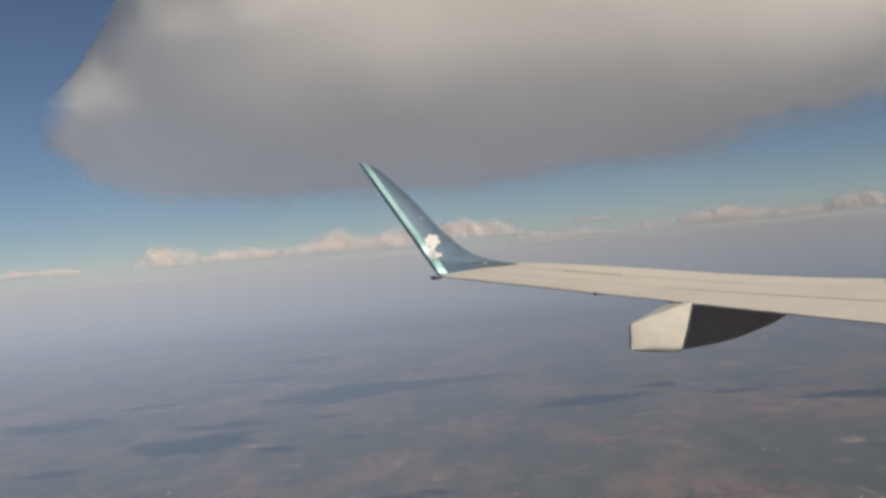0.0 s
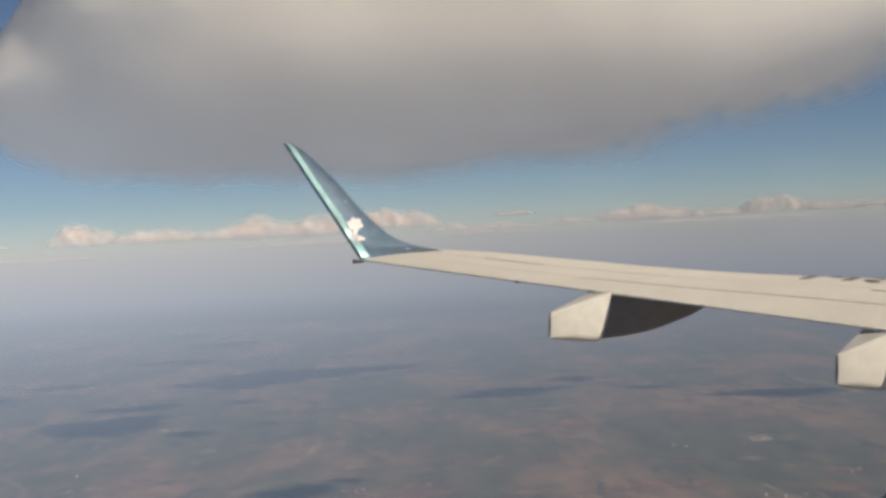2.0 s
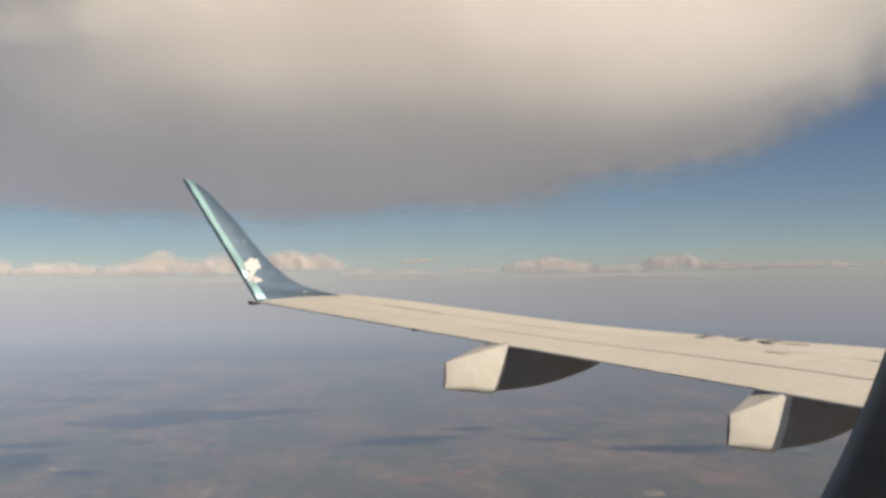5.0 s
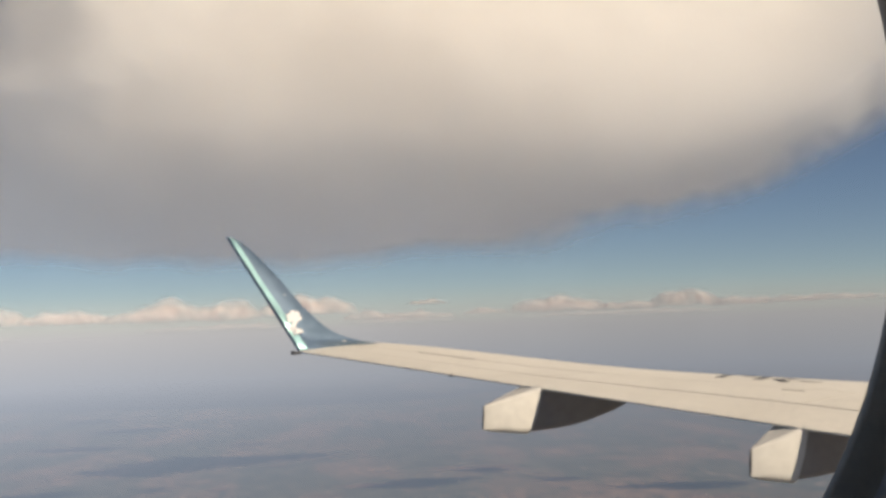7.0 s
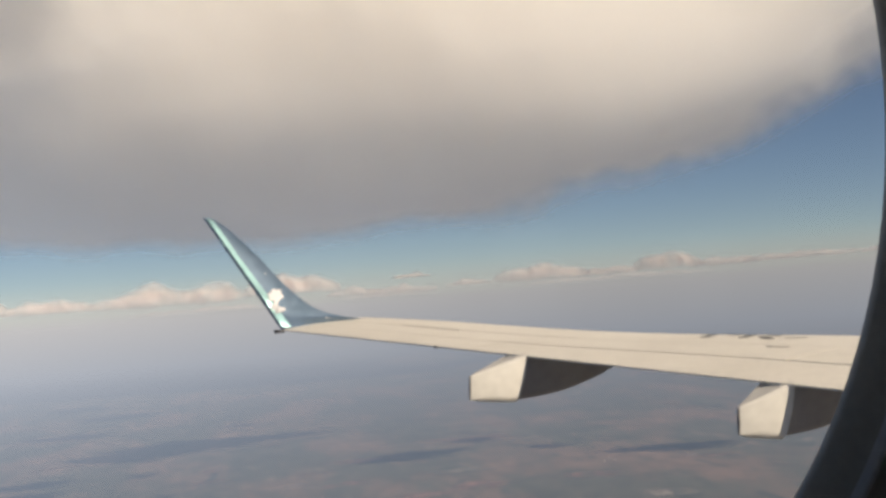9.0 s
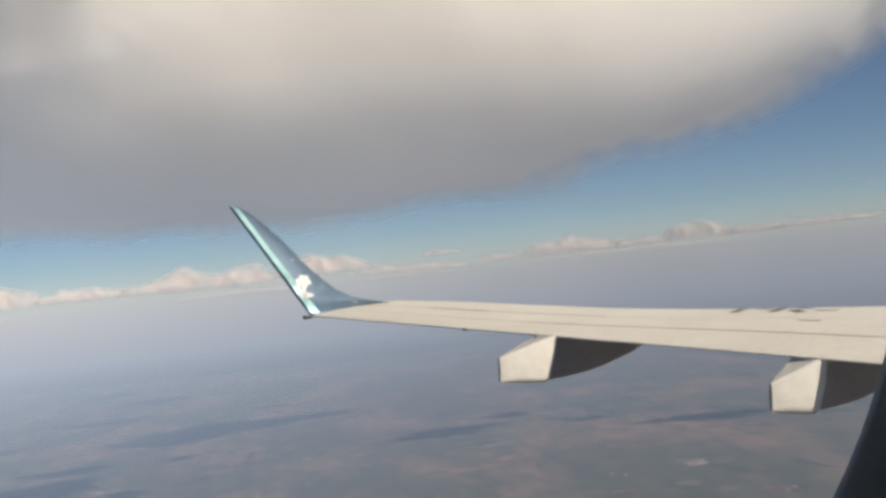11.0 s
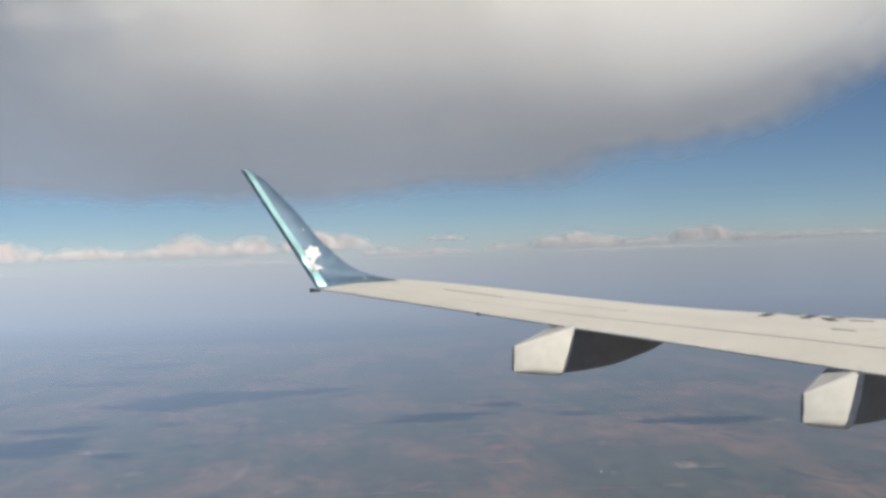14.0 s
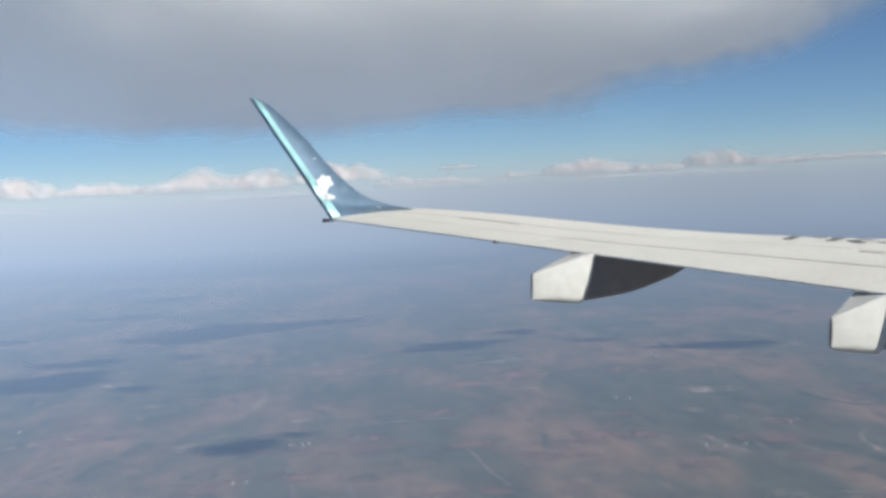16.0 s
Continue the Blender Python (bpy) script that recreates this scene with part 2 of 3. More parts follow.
def build_haze():
    """One glowing sheet painted as hazy air: flat over the land, bending up at its far rim to meet the sky."""
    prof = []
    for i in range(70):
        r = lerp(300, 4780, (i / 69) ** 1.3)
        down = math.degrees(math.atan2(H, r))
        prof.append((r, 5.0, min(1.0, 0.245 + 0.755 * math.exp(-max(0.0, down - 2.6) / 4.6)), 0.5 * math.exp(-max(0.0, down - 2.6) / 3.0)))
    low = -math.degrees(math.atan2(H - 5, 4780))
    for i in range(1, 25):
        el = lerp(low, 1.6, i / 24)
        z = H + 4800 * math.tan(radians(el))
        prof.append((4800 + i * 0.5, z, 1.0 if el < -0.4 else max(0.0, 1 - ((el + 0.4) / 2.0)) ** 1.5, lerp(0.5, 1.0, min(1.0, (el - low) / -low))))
    n = 128
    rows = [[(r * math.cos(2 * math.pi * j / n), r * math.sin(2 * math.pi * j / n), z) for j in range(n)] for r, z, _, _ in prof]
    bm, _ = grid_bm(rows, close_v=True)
    ob = part("backdrop", bm, M_HAZE_GLOW)
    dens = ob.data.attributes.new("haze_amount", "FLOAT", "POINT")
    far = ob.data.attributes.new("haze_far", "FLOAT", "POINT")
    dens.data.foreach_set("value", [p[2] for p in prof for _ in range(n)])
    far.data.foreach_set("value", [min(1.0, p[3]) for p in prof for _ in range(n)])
    # painted glow: brighter towards the tail, duller ahead
    lit = ob.data.attributes.new("haze_glow", "FLOAT", "POINT")
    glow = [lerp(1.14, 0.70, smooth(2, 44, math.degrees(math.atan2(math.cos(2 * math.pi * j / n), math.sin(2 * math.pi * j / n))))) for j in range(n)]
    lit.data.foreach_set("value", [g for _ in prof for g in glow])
    ob.visible_shadow = False
    tagged(ob, "glowing sheet painted as pale blue-grey haze over the distant land and horizon", "haze", kind="structure")


def billow(p, scale, octaves=5):
    """Rounded, cauliflower-like lumps, 0 to about 1."""
    v, amp, tot = 0.0, 1.0, 0.0
    q = Vector(p) * scale
    for _ in range(octaves):
        v += amp * (1 - abs(noise.noise(q)) * 1.7)
        tot += amp
        amp *= 0.5
        q = q * 2.07 + Vector((3.1, 1.7, 5.3))
    return v / tot


def sky_point(az, el, r):
    """A point at that azimuth (degrees, from +y towards +x), height angle and distance on the plan."""
    a = radians(az)
    return Vector((r * math.sin(a), r * math.cos(a), H + r * math.tan(radians(el))))


def fbm(p, scale, octaves=3):
    v, amp, q = 0.0, 1.0, Vector(p) * scale
    for _ in range(octaves):
        v += amp * noise.noise(q)
        amp *= 0.5
        q = q * 2.1 + Vector((3.1, 1.7, 5.3))
    return v


def set_cover(ob, values):
    at = ob.data.attributes.new("cover", "FLOAT", "POINT")
    at.data.foreach_set("value", values)


def build_bank():
    """The long grey cloud: a deck with a level, shaded underside that thins out far off, and a soft front that leans towards the airplane."""
    #        az, base height angle, top height angle, half depth (m)
    plan = [(4.0, 4.6, 8.0, 520), (7.0, 3.4, 11.0, 640), (10.0, 2.4, 15.5, 780), (13.0, 2.1, 18.5, 880), (17.0, 2.0, 20.0, 940), (22.0, 1.9, 20.5, 950), (27.0, 1.8, 20.5, 950),
            (32.0, 2.0, 20.5, 950), (36.5, 2.45, 20.5, 940), (41.0, 3.2, 20.5, 920), (45.0, 4.35, 20.5, 880), (49.0, 6.0, 20.5, 820), (56.0, 9.4, 20.5, 740), (66.0, 13.6, 20.5, 700)]
    #       share of the way, depth (-1 near, 1 far), height (0 base, 1 top)
    section = [(0.0, 1.0, -0.02), (0.10, 0.5, -0.01), (0.20, -0.35, 0.004), (0.30, -0.74, 0.026), (0.40, -0.91, 0.066), (0.50, -0.985, 0.13), (0.61, -1.0, 0.23), (0.73, -0.95, 0.41), (0.86, -0.80, 0.67), (1.0, -0.3, 1.02)]
    # the tail end leans out further, so that its foot is shaded higher up
    leaning = [(0.0, 1.0, -0.02), (0.10, 0.5, -0.01), (0.20, -0.2, 0.01), (0.30, -0.50, 0.055), (0.40, -0.70, 0.135), (0.50, -0.84, 0.24), (0.61, -0.94, 0.37), (0.73, -1.0, 0.54), (0.86, -0.90, 0.78), (1.0, -0.4, 1.02)]
    # ahead it stands upright, lit almost down to its foot
    upright = [(0.0, 1.0, -0.02), (0.10, 0.4, -0.01), (0.18, -0.55, 0.0), (0.26, -0.90, 0.02), (0.34, -1.0, 0.07), (0.45, -0.985, 0.15), (0.60, -0.93, 0.30), (0.73, -0.86, 0.48), (0.86, -0.70, 0.72), (1.0, -0.3, 1.02)]
    nu, nv = 300, 130
    rows, cover = [], []
    for i in range(nu + 1):
        az = lerp(plan[0][0], plan[-1][0], i / nu)
        base, top, depth = curve_at(plan, az)
        base += 0.16 * noise.noise(Vector((az * 0.2, 3.3, 0.5)))
        zb, zt = 4400 * math.tan(radians(base)), 3400 * math.tan(radians(top))
        ctr = sky_point(az, 0, 3700) + Vector((0, 0, (zb + zt) / 2))
        heaped = smooth(24, 10, az)                    # the tail end is heaped, the rest a smooth sheet
        row = []
        for j in range(nv + 1):
            u = j / nv
            dr, dz = lerp(curve_at(section, u), curve_at(leaning, u), 0.75 * smooth(42, 15, az))
            dr, dz = lerp(np.array((dr, dz)), curve_at(upright, u), 0.85 * smooth(36, 50, az))
            p = sky_point(az, 0, 3700 + depth * dr) + Vector((0, 0, lerp(zb, zt, dz)))
            out = (p - ctr).normalized()
            calm = 0.10 + 0.90 * smooth(0.03, 0.5, dz)
            q = Vector((p.x, p.y, p.z * 1.5))
            swell = 95 * fbm(q, 1 / 1500, 2) + 26 * fbm(q, 1 / 420, 3) + heaped * (70 * fbm(q, 1 / 700, 3) + 50 * (billow(q, 1 / 520, 3) - 0.5))
            row.append(p + out * (swell * calm))
            el = math.degrees(math.atan2(p.z - H, math.hypot(p.x, p.y)))
            torn = fbm(Vector((az, el * 1.4, 2.0)), 0.26, 3)
            ragged = 0.5 * noise.noise(p * (1 / 500)) + 0.25 * noise.noise(p * (1 / 190))
            wide = 2.5 + 0.10 * max(0.0, az - 24)
            body = smooth(base - 0.1, base + wide, el + (0.22 + 0.35 * smooth(28, 42, az)) * torn * min(1.0, wide / 2.6)) * smooth(4.0, 7.8, az + 2.2 * ragged + 0.28 * max(0.0, 9 - (p.z - H) / 60)) * smooth(65.5, 57.0, az) * smooth(1.0, 0.84, u + 0.1 * ragged)
            cover.append((1.45 * body + 0.7 * torn * body * (1 - body)) * smooth(0.0, 0.18, u))
        rows.append(row)
    bm, _ = grid_bm(rows)
    bmesh.ops.recalc_face_normals(bm, faces=bm.faces)
    bm.verts.index_update()
    bare = [f for f in bm.faces if all(cover[v.index] <= 0 for v in f.verts)]      # no cloud there
    bmesh.ops.delete(bm, geom=bare, context="FACES_ONLY")
    thing = part("cloud_bank", bm, M_CLOUD)
    set_cover(thing, cover)
    tagged(thing, "long beige-white cloud bank with a grey shaded base", "cloud")


def build_puff(az, el, r, width, height, depth, seed, label):
    """A small heap cloud: a level base and a bulging, lumpy front and top that thin out at the rim."""
    c = sky_point(az, el, r)
    a = radians(az)
    ax, ay = Vector((math.cos(a), -math.sin(a), 0)), Vector((math.sin(a), math.cos(a), 0))
    off = Vector((seed * 31.7, seed * 17.3, seed * 7.9))
    nu, nv = 72, 26
    rows, cover = [], []
    for i in range(nv + 1):
        w = i / nv
        row = []
        for j in range(nu + 1):
            u = 2 * j / nu - 1
            crest = max(0.0, 1 - abs(u) ** 2.5) * (0.5 + 0.55 * max(0.0, fbm(Vector((u * width / (2.2 * height), seed * 3.1, 0.0)) + off, 1.0, 2) + 0.35))
            ph = math.pi * (w - 0.12) / 0.88 * 0.62
            z = -0.10 if w < 0.12 else crest * 1.25 * (1 - math.cos(ph)) / 1.37 - 0.05
            fwd = math.sin(math.pi * min(1.0, 0.15 + w * 0.75)) * (1 - 0.5 * u * u)
            p = c + ax * (u * width) - ay * (fwd * depth * 0.4) + Vector((0, 0, z * height))
            q = (p + off) * (1 / (height * 0.8))
            lump = (1 - abs(noise.noise(q)) * 1.8) + 0.5 * (1 - abs(noise.noise(q * 2.1)) * 1.8)
            row.append(p - ay * (lump * height * 0.09) + Vector((0, 0, 0.06 * height * (lump - 0.6) * smooth(0.1, 0.5, w))))
            torn = fbm(Vector((u * width / (1.5 * height), z * 2.0, seed)), 1.0, 3)
            rim = smooth(0.0, 0.45, w) * smooth(0.92, 0.55, w) * smooth(1.0, 0.50, abs(u))
            cover.append(0.78 * rim - 0.03 + 1.1 * torn * rim * (1 - rim))
        rows.append(row)
    bm, _ = grid_bm(rows)
    bmesh.ops.recalc_face_normals(bm, faces=bm.faces)
    ob = part("cloud", bm, M_PUFF)
    set_cover(ob, cover)
    tagged(ob, label, "cloud", group="clouds along the horizon")
    return ob


def build_high_cloud(c, az, width, height, depth, seed):
    """A heap cloud high over the land with a ragged outline, its width across the line of sight to its shade."""
    off = Vector((seed * 13.1, seed * 5.7, seed * 3.3))
    a = radians(az)
    ax, ay = Vector((math.cos(a), -math.sin(a), 0)), Vector((math.sin(a), math.cos(a), 0))
    rows = []
    for i in range(25):
        ph = math.pi * (i / 24 - 0.5)
        row = []
        for j in range(72):
            th = 2 * math.pi * j / 72
            d = Vector((math.cos(ph) * math.cos(th), math.cos(ph) * math.sin(th), math.sin(ph)))
            e = Vector((math.cos(th), math.sin(th), 0))
            side = max(0.25, 0.85 + 0.55 * noise.noise(e * 1.4 + off) + 0.4 * noise.noise(e * 3.6 + off) + 0.3 * noise.noise(e * 8 + off))
            k = (0.9 + 0.5 * (billow(d + off, 1.6, 4) - 0.4)) * side
            z = d.z * k * (0.35 if d.z < 0 else 1.0)
            row.append(c + ax * (d.x * k * width) + ay * (d.y * k * depth) + Vector((0, 0, z * height)))
        rows.append(row)
    bm, _ = grid_bm(rows, close_v=True)
    bmesh.ops.remove_doubles(bm, verts=bm.verts, dist=0.01)
    bmesh.ops.recalc_face_normals(bm, faces=bm.faces)
    tagged(part("cloud", bm, M_HIGH), "white heap cloud high over the land", "cloud", group="shadowing clouds overhead")


def build_clouds():
    build_bank()
    #       az, base height angle, half width and height in degrees of sky
    far = [(3.6, 0.30, 2.8, 0.6), (9.2, 0.30, 2.0, 1.4), (12.4, 0.30, 2.8, 1.2), (17.6, 0.25, 4.6, 1.75), (23.2, 0.35, 2.8, 1.35), (26.0, 0.05, 1.6, 0.7), (28.2, 0.0, 2.4, 0.5), (28.8, 0.65, 1.2, 0.4), (31.4, 0.1, 1.3, 0.55),
           (34.8, 0.10, 2.8, 1.25), (37.9, 0.10, 2.0, 0.85), (40.7, 0.15, 2.2, 0.95), (43.2, 0.10, 2.0, 0.5), (46.6, 0.15, 3.4, 0.45), (50.6, 0.2, 2.6, 0.4),
           (6.5, -0.35, 5.0, 0.32), (12.5, -0.55, 5.0, 0.32), (19.0, -0.20, 4.0, 0.38), (27.6, -0.15, 3.0, 0.32), (38.0, -0.15, 6.0, 0.35)]
    for i, (az, el, w, h) in enumerate(far):
        k = 4900 * radians(1)
        build_puff(az, el, 4900, w * k, h * k, w * k * 0.3, i + 3, "small cream heap cloud low over the hazy horizon" if h > 0.45 else "thin pale streak of cloud low over the horizon")
    # clouds high over the land, known by the shade that they throw on it: azimuth and angle below the horizon of the shade, its half width and half depth
    shade = [(18.8, 6.2, 150, 72), (15.9, 6.4, 95, 75), (12.9, 5.3, 85, 60), (15.2, 4.6, 75, 70), (13.4, 4.1, 60, 60), (20.4, 5.5, 26, 22), (9.6, 7.9, 75, 75), (11.0, 7.2, 60, 34), (13.6, 8.5, 22, 26), (16.0, 7.3, 22, 18), (16.8, 8.3, 10, 14),
             (18.0, 11.6, 36, 26), (20.4, 11.2, 16, 12), (28.3, 7.6, 70, 42), (31.2, 7.1, 40, 26), (34.6, 7.6, 30, 18), (40.2, 8.0, 75, 34),
             (4.0, 6.4, 85, 64), (8.0, 6.0, 55, 36), (3.2, 8.4, 30, 26)]
    for i, (az, down, w, d) in enumerate(shade):
        g = sky_point(az, -down, H / math.tan(radians(down)))
        c = Vector((g.x, g.y, 0)) + SUN * (1.05 * g.y / -SUN.y)
        build_high_cloud(c, az, w, min(w, d) * 0.4, d, 40 + i)


build_ground()
build_haze()
build_clouds()

# ================= airplane: wing =================
def te_point(y):
    """Trailing edge of the port wing."""
    return np.array([6.302 - 0.248 * (y - 6.049), y, -0.586 + 0.0628 * (y - 6.049)])


def le_x(y):
    return 6.15 + (11.8 - y) * 0.51


def crest_z(y):
    return -0.11 - 0.0378 * (11.75 - y) - 0.056 * math.sin(math.pi * min(1.0, max(0.0, (11.75 - y) / 5.4))) ** 2


def upper(y, c):
    """Point of the upper skin at span y and chord share c (0 nose, 1 trailing edge)."""
    te = te_point(y)
    xl, zc = le_x(y), crest_z(y)
    ch = xl - te[0]
    if c >= 0.2:
        z = te[2] + (zc - te[2]) * (1 - ((c - 0.2) / 0.8) ** 1.8)
    else:
        z = zc - 0.055 * ch * (1 - c / 0.2) ** 2.2
    return np.array([lerp(xl, te[0], c), y, z])


def thick(y, c):
    ch = le_x(y) - te_point(y)[0]
    return max(0.012, 0.115 * ch * (1.0 if 0.12 < c < 0.4 else (math.sin(min(1, c / 0.12) * math.pi / 2) if c <= 0.12 else 1 - ((c - 0.4) / 0.6) ** 1.15)))


def lower(y, c):
    p = upper(y, c).copy()
    p[2] -= thick(y, c)
    return p


def panel_bm(ya, yb, ca, cb, ny, nc, nose=False):
    """A closed slab of the wing between two span stations and two chord shares."""
    rows = []
    for i in range(ny + 1):
        y = lerp(ya, yb, i / ny)
        cs = [lerp(ca, cb, (j / nc) ** (1.7 if nose else 1)) for j in range(nc + 1)]
        rows.append([tuple(upper(y, c)) for c in cs] + [tuple(lower(y, c)) for c in reversed(cs)])
    bm, vs = grid_bm(rows, close_v=True)
    bm.faces.new(vs[0][::-1])
    bm.faces.new(vs[-1])
    bmesh.ops.recalc_face_normals(bm, faces=bm.faces)
    return bm


def flat_smooth(ob, angle=35):
    """Smooth faces with hard edges past that angle."""
    bm = bmesh.new()
    bm.from_mesh(ob.data)
    for e in bm.edges:
        if len(e.link_faces) == 2 and e.calc_face_angle(0) > radians(angle):
            e.smooth = False
    bm.to_mesh(ob.data)
    bm.free()


wing = new("airplane_wing")
wing.matrix_world = AIR
tagged(wing, "cream-grey airliner wing with a blue winglet at its tip", "wing")

flat_smooth(part("wing_box", panel_bm(0.9, 11.93, 0.0, 0.545, 40, 14, True), M_WING, wing))
for ya, yb in ((0.9, 3.2), (3.2, 4.9), (4.9, 6.55), (6.55, 8.9)):
    flat_smooth(part("spoiler", panel_bm(ya + 0.005, yb - 0.005, 0.5475, 0.7765, 8, 5), M_WING, wing, "cream spoiler panel"))
flat_smooth(part("fixed_panel", panel_bm(8.902, 11.93, 0.554, 0.7765, 12, 5), M_WING, wing))
for ya, yb in ((0.9, 4.4), (4.4, 9.25)):
    flat_smooth(part("flap", panel_bm(ya + 0.005, yb - 0.005, 0.785, 1.0, 14, 6), M_WING, wing, "cream wing flap, retracted"))
flat_smooth(part("aileron", panel_bm(9.252, 11.55, 0.7795, 1.0, 10, 6), M_WING, wing, "cream aileron at the wing's outer end"))
flat_smooth(part("tip_cap", panel_bm(11.56, 11.93, 0.7795, 1.0, 4, 5), M_WING, wing))
# dark bottoms of the gaps between the panels
for ca, ya, yb in ((0.548, 0.9, 11.9), (0.779, 0.9, 11.5)):
    rows = []
    for i in range(31):
        y = lerp(ya, yb, i / 30)
        a, b = upper(y, ca - 0.012), upper(y, ca + 0.012)
        dz = np.array([0, 0, -0.012])
        rows.append([tuple(a + dz), tuple(b + dz), tuple(b + dz * 3), tuple(a + dz * 3)])
    bm, vs = grid_bm(rows, close_v=True)
    part("gap_seal", bm, M_SEAM, wing, "dark seal in the panel gap", smooth=False)


for y, ca, cb in ((3.2, 0.55, 0.775), (4.9, 0.55, 0.775), (6.55, 0.55, 0.775), (8.9, 0.55, 0.775), (4.4, 0.785, 0.985), (9.25, 0.785, 0.985), (11.555, 0.785, 0.98)):
    rows = []
    for i in range(9):
        c = lerp(ca, cb, i / 8)
        a, b = upper(y - 0.02, c), upper(y + 0.02, c)
        d1 = np.array([0, 0, -0.010])
        d2 = d1 - np.array([0, 0, 0.5 * (thick(y, c) - 0.010)])
        rows.append([tuple(a + d1), tuple(b + d1), tuple(b + d2), tuple(a + d2)])
    bm, _ = grid_bm(rows, close_v=True)
    part("gap_seal", bm, M_SEAM, wing, "dark seal in the panel gap", smooth=False)


def strip_on_wing(y0, c0, y1, c1, w, material, name, label="", lift=0.004):
    """A thin flat strip lying on the upper skin."""
    rows = []
    for i in range(7):
        k = i / 6
        y, c = lerp(y0, y1, k), lerp(c0, c1, k)
        ch = le_x(y) - te_point(y)[0]
        d = np.array([y1 - y0, -(c1 - c0) * ch])
        d = d / (np.linalg.norm(d) + 1e-9)
        a, b = upper(y - d[1] * w, c - d[0] * w / ch), upper(y + d[1] * w, c + d[0] * w / ch)
        rows.append([tuple(a + [0, 0, lift]), tuple(b + [0, 0, lift]), tuple(b + [0, 0, lift - 0.003]), tuple(a + [0, 0, lift - 0.003])])
    bm, _ = grid_bm(rows, close_v=True)
    bmesh.ops.recalc_face_normals(bm, faces=bm.faces)
    return part(name, bm, material, wing, label, smooth=False)


# dark marking bars on the upper skin
for y0, c0, y1, c1, w in ((7.93, 0.41, 8.13, 0.24, 0.032), (7.96, 0.26, 7.88, 0.25, 0.030), (7.61, 0.40, 7.79, 0.24, 0.034), (7.54, 0.34, 7.34, 0.42, 0.034), (7.59, 0.27, 7.46, 0.30, 0.026), (7.30, 0.37, 7.14, 0.36, 0.016)):
    strip_on_wing(y0, c0, y1, c1, w, M_MARK, "marking_bar", "dark grey painted bar")
# short scuffed joints in the skin
for y0, c0, y1, c1 in ((7.04, 0.60, 6.86, 0.60), (10.9, 0.56, 10.2, 0.56), (6.35, 0.56, 6.15, 0.56)):
    strip_on_wing(y0, c0, y1, c1, 0.007, M_SEAM, "skin_joint", "grey scuffed joint in the skin")
# hinge bump at the trailing edge
bm = bmesh.new()
bmesh.ops.create_uvsphere(bm, u_segments=12, v_segments=8, radius=1)
p = te_point(9.62)
bmesh.ops.transform(bm, matrix=Matrix.Translation((p[0] + 0.02, p[1], p[2] - 0.01)) @ Matrix.Diagonal((0.045, 0.018, 0.012, 1)), verts=bm.verts)
part("hinge_cover", bm, M_DARK, wing, "small dark hinge cover")


